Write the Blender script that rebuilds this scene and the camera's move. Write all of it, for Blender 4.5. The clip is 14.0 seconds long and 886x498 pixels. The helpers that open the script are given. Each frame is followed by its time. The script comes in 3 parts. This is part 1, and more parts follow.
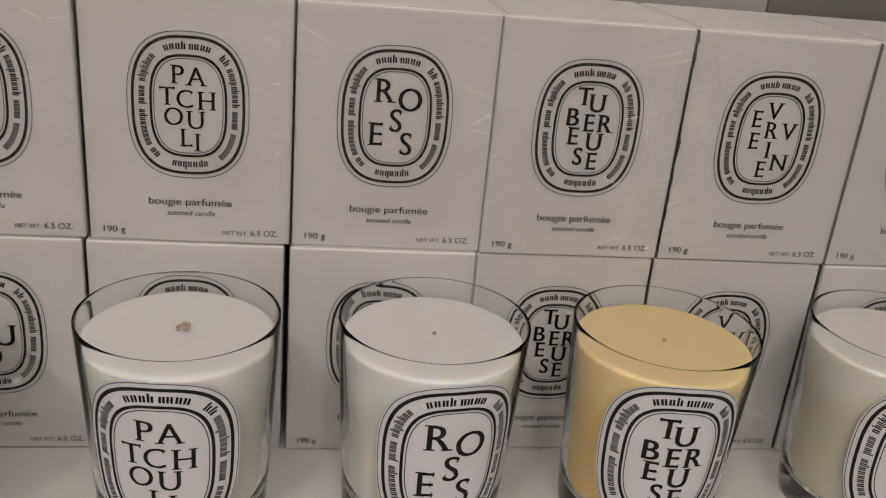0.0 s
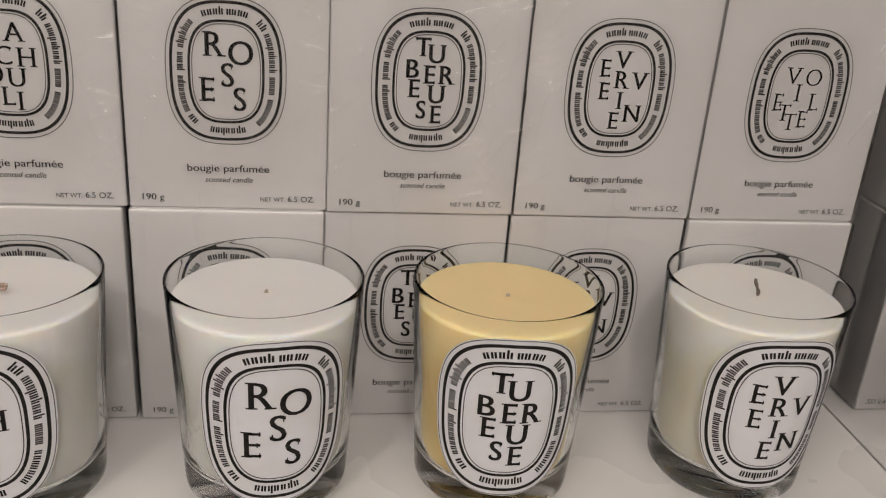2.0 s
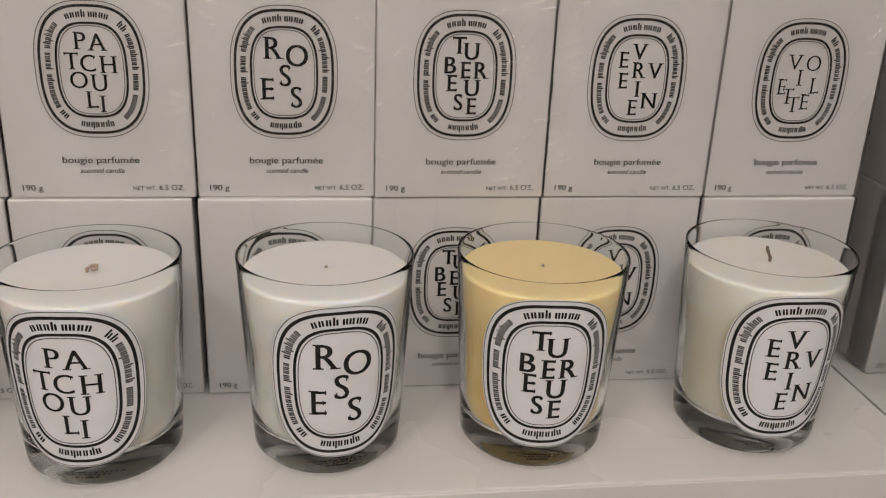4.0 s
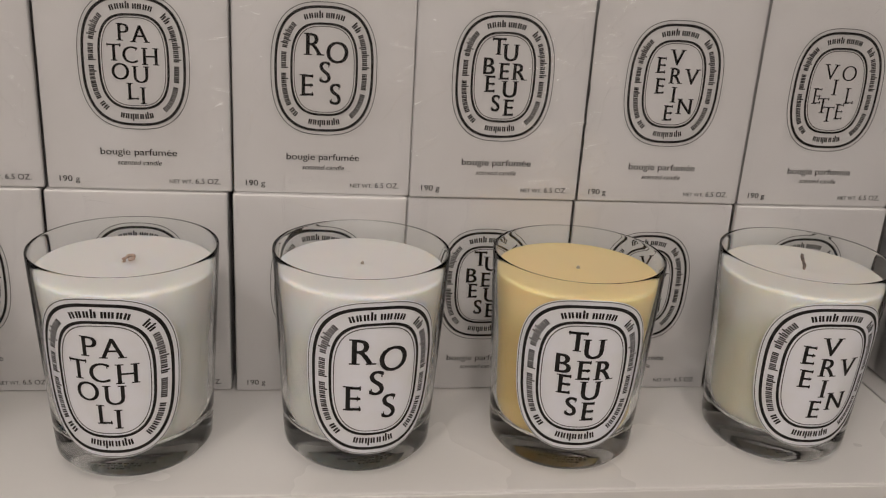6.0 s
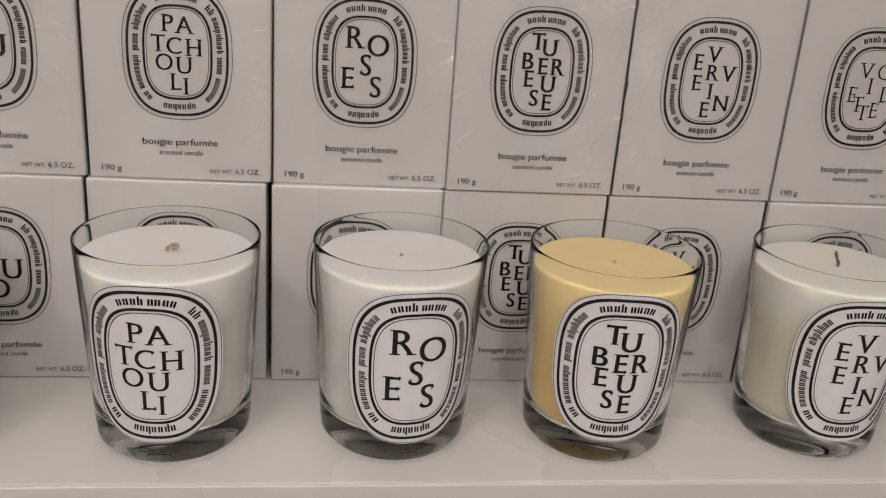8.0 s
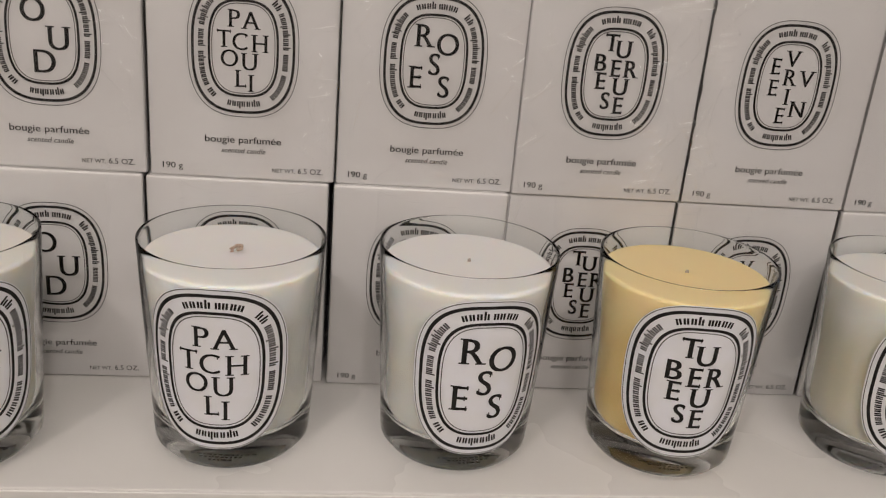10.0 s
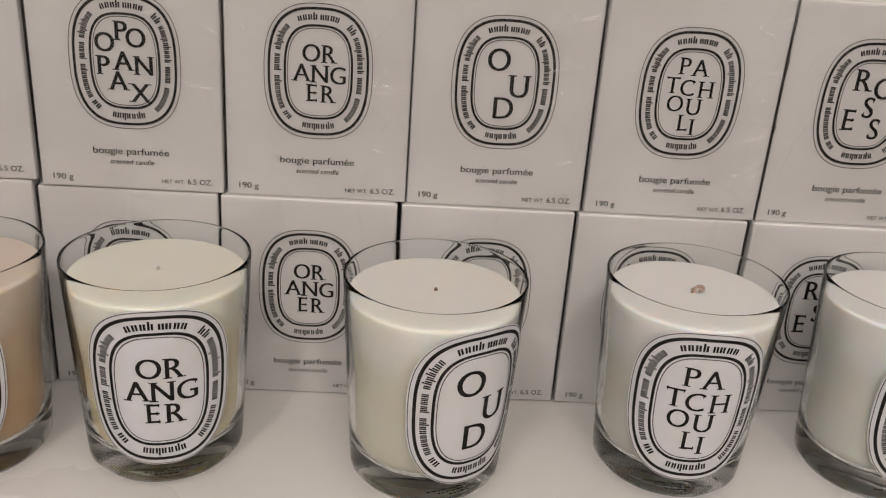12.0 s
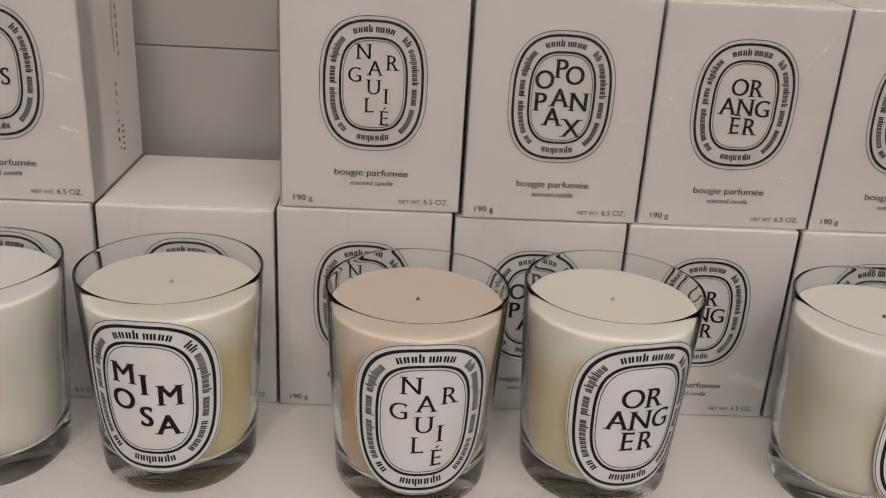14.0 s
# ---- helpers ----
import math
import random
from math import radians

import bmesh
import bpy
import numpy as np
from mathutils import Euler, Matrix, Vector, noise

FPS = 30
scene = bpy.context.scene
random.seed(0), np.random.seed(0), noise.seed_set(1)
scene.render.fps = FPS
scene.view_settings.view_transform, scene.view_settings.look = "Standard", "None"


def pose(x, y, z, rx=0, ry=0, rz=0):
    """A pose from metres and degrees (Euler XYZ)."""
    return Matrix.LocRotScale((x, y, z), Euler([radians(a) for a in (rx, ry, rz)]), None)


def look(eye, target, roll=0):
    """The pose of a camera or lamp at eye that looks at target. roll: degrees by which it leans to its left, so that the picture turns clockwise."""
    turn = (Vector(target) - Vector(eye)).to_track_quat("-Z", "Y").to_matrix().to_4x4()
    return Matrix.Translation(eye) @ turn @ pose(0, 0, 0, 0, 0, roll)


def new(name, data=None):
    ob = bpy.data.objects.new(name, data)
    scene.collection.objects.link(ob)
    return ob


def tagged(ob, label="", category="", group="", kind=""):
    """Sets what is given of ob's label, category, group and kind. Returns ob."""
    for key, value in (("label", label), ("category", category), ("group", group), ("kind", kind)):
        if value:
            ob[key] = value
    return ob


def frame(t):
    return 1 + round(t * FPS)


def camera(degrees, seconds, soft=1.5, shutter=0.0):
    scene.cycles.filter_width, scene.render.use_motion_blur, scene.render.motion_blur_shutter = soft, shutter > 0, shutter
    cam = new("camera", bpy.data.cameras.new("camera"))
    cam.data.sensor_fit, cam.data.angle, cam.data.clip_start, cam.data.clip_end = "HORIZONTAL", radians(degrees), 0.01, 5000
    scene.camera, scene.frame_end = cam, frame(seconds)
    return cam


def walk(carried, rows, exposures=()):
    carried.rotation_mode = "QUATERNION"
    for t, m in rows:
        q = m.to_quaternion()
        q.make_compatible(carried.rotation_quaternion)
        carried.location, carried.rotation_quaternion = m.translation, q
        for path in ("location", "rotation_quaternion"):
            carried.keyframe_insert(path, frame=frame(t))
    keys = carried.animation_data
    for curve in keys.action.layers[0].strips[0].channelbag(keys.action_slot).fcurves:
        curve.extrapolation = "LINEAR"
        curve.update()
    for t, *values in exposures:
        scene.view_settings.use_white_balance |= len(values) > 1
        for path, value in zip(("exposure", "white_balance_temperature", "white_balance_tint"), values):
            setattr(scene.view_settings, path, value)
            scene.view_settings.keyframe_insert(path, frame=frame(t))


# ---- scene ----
cam = camera(52.8, 14.0, soft=1.15)
PATH = [
    (0, (-0.072, -0.362, 1.355), (0.216, 1.469, 0.603), 5.4),
    (0.5, (-0.033, -0.334, 1.351), (0.266, 1.498, 0.607), 5.2),
    (1, (-0.02, -0.32, 1.335), (0.281, 1.508, 0.581), 5.1),
    (1.5, (-0.013, -0.336, 1.328), (0.284, 1.495, 0.579), 4.8),
    (2, (-0.005, -0.368, 1.341), (0.286, 1.46, 0.583), 4.3),
    (2.5, (-0.001, -0.395, 1.34), (0.284, 1.442, 0.602), 3.5),
    (3, (-0.007, -0.398, 1.332), (0.269, 1.444, 0.602), 2.9),
    (3.5, (-0.009, -0.404, 1.331), (0.259, 1.441, 0.608), 2.1),
    (4, (-0.023, -0.41, 1.336), (0.24, 1.44, 0.625), 2.3),
    (4.2, (-0.028, -0.409, 1.338), (0.238, 1.44, 0.623), 2.7),
    (6.3, (-0.044, -0.412, 1.326), (0.22, 1.454, 0.658), 3.8),
    (6.5, (-0.049, -0.414, 1.326), (0.216, 1.451, 0.655), 4.0),
    (7, (-0.053, -0.416, 1.326), (0.21, 1.449, 0.653), 4.3),
    (9.3, (-0.064, -0.405, 1.327), (0.176, 1.452, 0.623), 4.1),
    (9.5, (-0.07, -0.404, 1.328), (0.166, 1.452, 0.623), 4.3),
    (10, (-0.076, -0.399, 1.326), (0.144, 1.461, 0.625), 5.0),
    (10.5, (-0.088, -0.382, 1.321), (0.077, 1.477, 0.603), 4.5),
    (11, (-0.116, -0.378, 1.323), (-0.042, 1.479, 0.584), 3.9),
    (11.5, (-0.17, -0.381, 1.338), (-0.107, 1.475, 0.596), 3.6),
    (12, (-0.253, -0.395, 1.345), (-0.144, 1.453, 0.588), 4.1),
    (12.5, (-0.319, -0.391, 1.34), (-0.211, 1.459, 0.588), 4.1),
    (13, (-0.369, -0.389, 1.341), (-0.256, 1.461, 0.592), 4.1),
    (13.5, (-0.403, -0.388, 1.344), (-0.294, 1.462, 0.591), 3.6),
    (14, (-0.445, -0.395, 1.348), (-0.343, 1.458, 0.602), 3.3),
]
EXPOSURES = [(0, -0.87), (0.5, -0.95), (1.0, -0.85), (2.0, -0.59), (3.0, -0.47), (4.0, -0.61), (6.5, -0.73), (7.0, -0.67), (9.5, -0.59), (10.5, -0.59), (11.0, -0.67), (11.5, -0.72), (12.0, -0.6), (12.5, -0.48), (13.0, -0.44), (13.5, -0.39), (14.0, -0.67)]
scene.cycles.max_bounces, scene.cycles.transmission_bounces, scene.cycles.transparent_max_bounces = 16, 16, 16
walk(cam, [(t, look(eye, target, roll)) for t, eye, target, roll in PATH], EXPOSURES)

# ---- world, lamps, exposure ----
SHELF = 1.1008          # top of the display shelf
WALL_Y = 0.097        # face of the back panel
MIRROR_X = 0.2635     # face of the mirrored side panel

world = bpy.data.worlds.new("world")
scene.world = world
world.use_nodes = True
world.node_tree.nodes["Background"].inputs[0].default_value = (0.8, 0.8, 0.85, 1)
world.node_tree.nodes["Background"].inputs[1].default_value = 0.05


def area_lamp(name, eye, target, size, watts, colour, size_y=None):
    data = bpy.data.lights.new(name, "AREA")
    data.energy, data.color, data.size = watts, colour, size
    data.shape = "RECTANGLE" if size_y else "DISK"
    if size_y:
        data.size_y = size_y
    ob = new(name, data)
    ob.matrix_world = look(eye, target)
    return ob


WARM = (1.0, 0.915, 0.865)
LAMPS = [  # eye, size, watts
    ((-0.75, -1.30, 2.55), 0.17, 6.2),
    ((0.10, -1.35, 2.55), 0.17, 4.3),
    ((-2.00, -1.50, 2.55), 0.17, 0.3),
]
for eye, size, watts in LAMPS:
    area_lamp("spot_lamp", eye, (-0.15, 0.0, 1.15), size, watts, WARM)
# two unseen overhead fills, added to brighten the room, the glass and the tops
area_lamp("fill_panel_lamp", (-0.1, -0.95, 2.72), (-0.1, -0.95, 0.0), 2.2, 6.8, (1.0, 0.93, 0.87), 0.6)
area_lamp("fill_panel_lamp", (-0.2, -2.75, 2.72), (-0.2, -2.75, 0.0), 3.2, 11.5, (1.0, 0.93, 0.87), 0.4)

# ---- materials ----


def material(name, colour, rough=0.5, metal=0.0, **more):
    m = bpy.data.materials.new(name)
    m.use_nodes = True
    b = m.node_tree.nodes["Principled BSDF"]
    b.inputs["Base Color"].default_value = (*colour, 1)
    b.inputs["Roughness"].default_value = rough
    b.inputs["Metallic"].default_value = metal
    for key, value in more.items():
        b.inputs[key.replace("_", " ")].default_value = value
    return m


def node(m, kind, **values):
    n = m.node_tree.nodes.new(kind)
    for key, value in values.items():
        n.inputs[key.replace("_", " ")].default_value = value
    return n


def vary(m, other, scale, detail=4.0, low=0.35, high=0.7, bump=0.0, bump_scale=None, rough=None, stretch=(1, 1, 1)):
    """Mottles the base colour towards another, and gives a fine relief."""
    t, b = m.node_tree, m.node_tree.nodes["Principled BSDF"]
    co = node(m, "ShaderNodeTexCoord")
    mp = node(m, "ShaderNodeMapping")
    mp.inputs["Scale"].default_value = stretch
    info = node(m, "ShaderNodeObjectInfo")
    add = node(m, "ShaderNodeVectorMath")
    t.links.new(co.outputs["Object"], mp.inputs["Vector"])
    t.links.new(mp.outputs[0], add.inputs[0])
    t.links.new(info.outputs["Random"], add.inputs[1])
    nz = node(m, "ShaderNodeTexNoise", Scale=scale, Detail=detail)
    t.links.new(add.outputs[0], nz.inputs["Vector"])
    ramp = node(m, "ShaderNodeMapRange")
    ramp.inputs["From Min"].default_value, ramp.inputs["From Max"].default_value = low, high
    t.links.new(nz.outputs["Fac"], ramp.inputs["Value"])
    mix = node(m, "ShaderNodeMix")
    mix.data_type = "RGBA"
    mix.inputs["A"].default_value = b.inputs["Base Color"].default_value
    mix.inputs["B"].default_value = (*other, 1)
    t.links.new(ramp.outputs[0], mix.inputs["Factor"])
    t.links.new(mix.outputs["Result"], b.inputs["Base Color"])
    if rough:
        rr = node(m, "ShaderNodeMapRange")
        rr.inputs["To Min"].default_value, rr.inputs["To Max"].default_value = rough
        t.links.new(nz.outputs["Fac"], rr.inputs["Value"])
        t.links.new(rr.outputs[0], b.inputs["Roughness"])
    if bump:
        fine = node(m, "ShaderNodeTexNoise", Scale=bump_scale or scale * 12, Detail=3.0)
        t.links.new(add.outputs[0], fine.inputs["Vector"])
        bp = node(m, "ShaderNodeBump", Strength=bump, Distance=0.0005)
        t.links.new(fine.outputs["Fac"], bp.inputs["Height"])
        t.links.new(bp.outputs[0], b.inputs["Normal"])
    return m


CARD = vary(material("white_card", (0.795, 0.78, 0.775), 0.42), (0.75, 0.73, 0.72), 22, bump=0.10, bump_scale=900, rough=(0.36, 0.5))
PAPER = vary(material("label_paper", (0.85, 0.86, 0.92), 0.45), (0.82, 0.82, 0.83), 60, bump=0.06, bump_scale=1800)
INK = vary(material("black_ink", (0.010, 0.009, 0.009), 0.6, Specular_IOR_Level=0.2), (0.03, 0.028, 0.027), 300)
GREY_INK = material("grey_ink", (0.07, 0.066, 0.062), 0.6, Specular_IOR_Level=0.2)
LAMINATE = vary(material("white_laminate", (0.76, 0.745, 0.73), 0.28), (0.70, 0.685, 0.665), 9, bump=0.05, bump_scale=500, rough=(0.2, 0.36))
LACQUER = vary(material("back_lacquer", (0.43, 0.415, 0.405), 0.14), (0.40, 0.385, 0.375), 6, bump=0.02, bump_scale=60, rough=(0.1, 0.2))
DARK_PANEL = vary(material("darker_grey_board", (0.20, 0.19, 0.18), 0.2), (0.17, 0.16, 0.155), 6)
MIRROR = material("mirror_glass", (0.90, 0.90, 0.90), 0.02, 1.0)
PLASTER = vary(material("plaster", (0.82, 0.80, 0.78), 0.7), (0.77, 0.75, 0.73), 3, bump=0.1)
FLOORING = vary(material("floor_stone", (0.55, 0.52, 0.49), 0.3), (0.46, 0.43, 0.40), 4, bump=0.05)
BULB = material("lamp_diffuser", (0.9, 0.9, 0.9), 0.5)
BULB.node_tree.nodes["Principled BSDF"].inputs["Emission Color"].default_value = (1.0, 0.88, 0.78, 1)
BULB.node_tree.nodes["Principled BSDF"].inputs["Emission Strength"].default_value = 3.0
GLASS = material("clear_glass", (0.97, 0.985, 0.975), 0.0, IOR=1.22, Transmission_Weight=1.0)
COTTON = vary(material("wick_cotton", (0.50, 0.46, 0.40), 0.9), (0.32, 0.28, 0.24), 900)
BURNT = vary(material("charred_wick", (0.10, 0.09, 0.08), 0.9), (0.30, 0.22, 0.18), 900)
RUST = vary(material("waxed_wick", (0.34, 0.22, 0.17), 0.8), (0.55, 0.45, 0.38), 900)

FILM = bpy.data.materials.new("clear_film")
FILM.use_nodes = True
_t = FILM.node_tree
_t.nodes.remove(_t.nodes["Principled BSDF"])
_clear, _gloss, _mix = _t.nodes.new("ShaderNodeBsdfTransparent"), _t.nodes.new("ShaderNodeBsdfGlossy"), _t.nodes.new("ShaderNodeMixShader")
_gloss.inputs["Roughness"].default_value = 0.07
_fr = _t.nodes.new("ShaderNodeFresnel")
_fr.inputs["IOR"].default_value = 1.6
_t.links.new(_fr.outputs[0], _mix.inputs[0])
_t.links.new(_clear.outputs[0], _mix.inputs[1])
_t.links.new(_gloss.outputs[0], _mix.inputs[2])
_t.links.new(_mix.outputs[0], _t.nodes["Material Output"].inputs["Surface"])


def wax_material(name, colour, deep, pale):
    """Poured wax: mottled, and paler towards the top."""
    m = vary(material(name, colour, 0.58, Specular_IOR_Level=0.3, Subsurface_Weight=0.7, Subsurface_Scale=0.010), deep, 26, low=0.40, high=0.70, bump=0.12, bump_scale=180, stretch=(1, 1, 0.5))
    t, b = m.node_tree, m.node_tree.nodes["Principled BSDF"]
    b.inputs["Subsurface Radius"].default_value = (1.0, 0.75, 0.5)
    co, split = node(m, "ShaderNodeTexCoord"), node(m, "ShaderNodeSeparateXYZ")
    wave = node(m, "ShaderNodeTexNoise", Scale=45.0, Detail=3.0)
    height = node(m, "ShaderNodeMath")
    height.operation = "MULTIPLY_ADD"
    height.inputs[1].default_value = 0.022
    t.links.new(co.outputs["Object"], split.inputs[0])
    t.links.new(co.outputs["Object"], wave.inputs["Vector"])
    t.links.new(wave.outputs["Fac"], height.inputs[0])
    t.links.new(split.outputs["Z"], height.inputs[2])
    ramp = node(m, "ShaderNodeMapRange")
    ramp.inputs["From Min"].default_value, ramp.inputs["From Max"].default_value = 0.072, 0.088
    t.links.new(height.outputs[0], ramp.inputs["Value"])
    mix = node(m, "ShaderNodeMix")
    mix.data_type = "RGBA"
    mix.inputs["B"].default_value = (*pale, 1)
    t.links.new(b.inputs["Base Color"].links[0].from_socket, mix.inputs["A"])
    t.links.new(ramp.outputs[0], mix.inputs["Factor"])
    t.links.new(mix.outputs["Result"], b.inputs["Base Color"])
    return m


# ---- mesh helpers ----


def mesh_object(name, verts, faces, mat, parent=None, label="", smooth=False):
    me = bpy.data.meshes.new(name)
    me.from_pydata([tuple(v) for v in verts], [], faces)
    me.materials.append(mat)
    if smooth:
        me.polygons.foreach_set("use_smooth", [True] * len(me.polygons))
    me.update()
    ob = new(name, me)
    ob.parent = parent
    if label:
        ob["label"] = label
    return ob


def part(name, bm, mat, parent=None, label="", smooth=False):
    me = bpy.data.meshes.new(name)
    bm.to_mesh(me)
    bm.free()
    me.materials.append(mat)
    if smooth:
        me.polygons.foreach_set("use_smooth", [True] * len(me.polygons))
    ob = new(name, me)
    ob.parent = parent
    if label:
        ob["label"] = label
    return ob


def block(lo, hi, bevel=0.0, segments=2):
    bm = bmesh.new()
    lo, hi = Vector(lo), Vector(hi)
    bmesh.ops.create_cube(bm, size=1.0, matrix=Matrix.Translation((lo + hi) / 2) @ Matrix.Diagonal((*(hi - lo), 1)))
    if bevel:
        bmesh.ops.bevel(bm, geom=bm.edges[:], offset=bevel, segments=segments, profile=0.6, affect="EDGES")
    return bm


def lathe(profile, segments=96):
    """A closed or open profile of (radius, z) turned round z; radius 0 closes to a point."""
    bm = bmesh.new()
    rings = []
    for r, z in profile:
        if r < 1e-6:
            rings.append([bm.verts.new((0, 0, z))])
        else:
            rings.append([bm.verts.new((r * math.cos(2 * math.pi * i / segments), r * math.sin(2 * math.pi * i / segments), z)) for i in range(segments)])
    for a, b in zip(rings, rings[1:]):
        for i in range(segments):
            j = (i + 1) % segments
            if len(a) == 1:
                bm.faces.new((a[0], b[j], b[i]))
            elif len(b) == 1:
                bm.faces.new((a[i], a[j], b[0]))
            else:
                bm.faces.new((a[i], a[j], b[j], b[i]))
    bmesh.ops.recalc_face_normals(bm, faces=bm.faces[:])
    return bm


# ---- printed work, in millimetres on a flat sheet ----


class Print:
    """Flat shapes: points in millimetres and faces."""

    def __init__(self):
        self.v, self.f = [], []

    def add(self, verts, faces):
        n = len(self.v)
        self.v += verts
        self.f += [[i + n for i in face] for face in faces]

    def rect(self, cx, cy, w, h, angle=0.0):
        c, s = math.cos(angle), math.sin(angle)
        pts = [(-w / 2, -h / 2), (w / 2, -h / 2), (w / 2, h / 2), (-w / 2, h / 2)]
        self.add([(cx + c * x - s * y, cy + s * x + c * y) for x, y in pts], [[0, 1, 2, 3]])

    def loop(self, a, b, power, width, n=120):
        out, inn = outline(a + width / 2, b + width / 2, power, n), outline(a - width / 2, b - width / 2, power, n)
        self.add(out + inn, [[i, (i + 1) % n, n + (i + 1) % n, n + i] for i in range(n)])

    def text(self, body, x, y, height, align="CENTER", slant=0.0, squeeze=1.0, serif=False, weight=0.0, stamp=0.0):
        verts, faces, width, serifs = glyphs(body, weight)
        k = height
        left = {"CENTER": -width / 2, "LEFT": 0.0, "RIGHT": -width}[align]
        for move in ((-stamp, 0.0, stamp) if stamp else (0.0,)):
            self.add([(x + squeeze * k * (left + u + move) + slant * k * v, y + k * v) for u, v in verts], faces)
        if serif:
            for u, v, w, h in serifs:
                self.rect(x + squeeze * k * (left + u), y + k * v, k * w, k * h)

    def build(self, name, mat, parent, place, label="", cut=0.0):
        if cut:  # sliced upright, so that large letters bend with the glass
            bm = bmesh.new()
            pts = [bm.verts.new((u, v, 0)) for u, v in self.v]
            for face in self.f:
                if len(set(face)) > 2:
                    try:
                        bm.faces.new([pts[i] for i in face])
                    except ValueError:
                        pass
            for k in range(-12, 13):
                bmesh.ops.bisect_plane(bm, geom=bm.verts[:] + bm.edges[:] + bm.faces[:], plane_co=(k * cut, 0, 0), plane_no=(1, 0, 0))
            for v in bm.verts:
                v.co = place(v.co.x / 1000, v.co.y / 1000)
            return part(name, bm, mat, parent, label)
        return mesh_object(name, [place(u / 1000, v / 1000) for u, v in self.v], self.f, mat, parent, label)


def outline(a, b, power, n):
    pts = []
    for i in range(n):
        t = 2 * math.pi * i / n
        c, s = math.cos(t), math.sin(t)
        pts.append((a * math.copysign(abs(c) ** (2 / power), c), b * math.copysign(abs(s) ** (2 / power), s)))
    return pts


GLYPHS = {}
CAP = [0.0]
# foot and head strokes of the capitals: (place across, 0 foot / 1 head)
FEET = {"A": "00 10", "B": "", "D": "", "E": "s0 s1", "É": "s0 s1", "H": "s0 s1 e0 e1", "I": "m0 m1", "L": "s0 s1", "M": "s0 s1 e0 e1", "N": "s0 s1 e1",
        "P": "s0 s1", "R": "s0 s1 10", "T": "m0", "U": "s1 e1", "V": "01 11", "X": "00 10 01 11"}


def glyphs(body, weight=0.0):
    """The outline of a word in the built-in font, with capitals one unit high, starting at 0."""
    key = (body, weight)
    if key in GLYPHS:
        return GLYPHS[key]
    curve = bpy.data.curves.new("lettering", "FONT")
    curve.body, curve.size, curve.resolution_u, curve.offset = body, 1.0, 4, weight
    ob = new("lettering", curve)
    dg = bpy.context.evaluated_depsgraph_get()
    me = bpy.data.meshes.new_from_object(ob.evaluated_get(dg))
    pts = [(v.co.x, v.co.y) for v in me.vertices]
    faces = [list(p.vertices) for p in me.polygons]
    bpy.data.meshes.remove(me)
    bpy.data.objects.remove(ob)
    bpy.data.curves.remove(curve)
    if not CAP[0]:
        CAP[0] = 1.0
        CAP[0] = max(v for u, v in ([(u, v) for u, v in pts] if body == "E" else glyph_points("E")))
    cap = CAP[0]
    x0, x1 = min(u for u, v in pts), max(u for u, v in pts)
    pts = [((u - x0) / cap, v / cap) for u, v in pts]
    width = (x1 - x0) / cap
    serifs = []
    for spot in FEET.get(body, "").split():
        across = {"s": 0.065, "e": width - 0.065, "m": width / 2, "0": 0.05, "1": width - 0.05}[spot[0]]
        serifs.append((across, 0.025 if spot[1] == "0" else 0.975, 0.36, 0.055))
    if body in ("E", "É", "L"):
        serifs.append((width - 0.02, 0.08, 0.045, 0.2))
    if body in ("E", "É"):
        serifs += [(width - 0.02, 0.93, 0.045, 0.18), (width * 0.8, 0.5, 0.04, 0.2)]
    if body == "T":
        serifs += [(0.02, 0.92, 0.045, 0.2), (width - 0.02, 0.92, 0.045, 0.2)]
    if body in ("S", "C", "G"):
        serifs.append((width - 0.08, 0.84, 0.04, 0.22))
    if body == "S":
        serifs.append((0.06, 0.17, 0.04, 0.22))
    GLYPHS[key] = (pts, faces, width, serifs)
    return GLYPHS[key]


def glyph_points(body):
    curve = bpy.data.curves.new("lettering", "FONT")
    curve.body, curve.size = body, 1.0
    ob = new("lettering", curve)
    me = bpy.data.meshes.new_from_object(ob.evaluated_get(bpy.context.evaluated_depsgraph_get()))
    pts = [(v.co.x, v.co.y) for v in me.vertices]
    bpy.data.meshes.remove(me)
    bpy.data.objects.remove(ob)
    bpy.data.curves.remove(curve)
    return pts


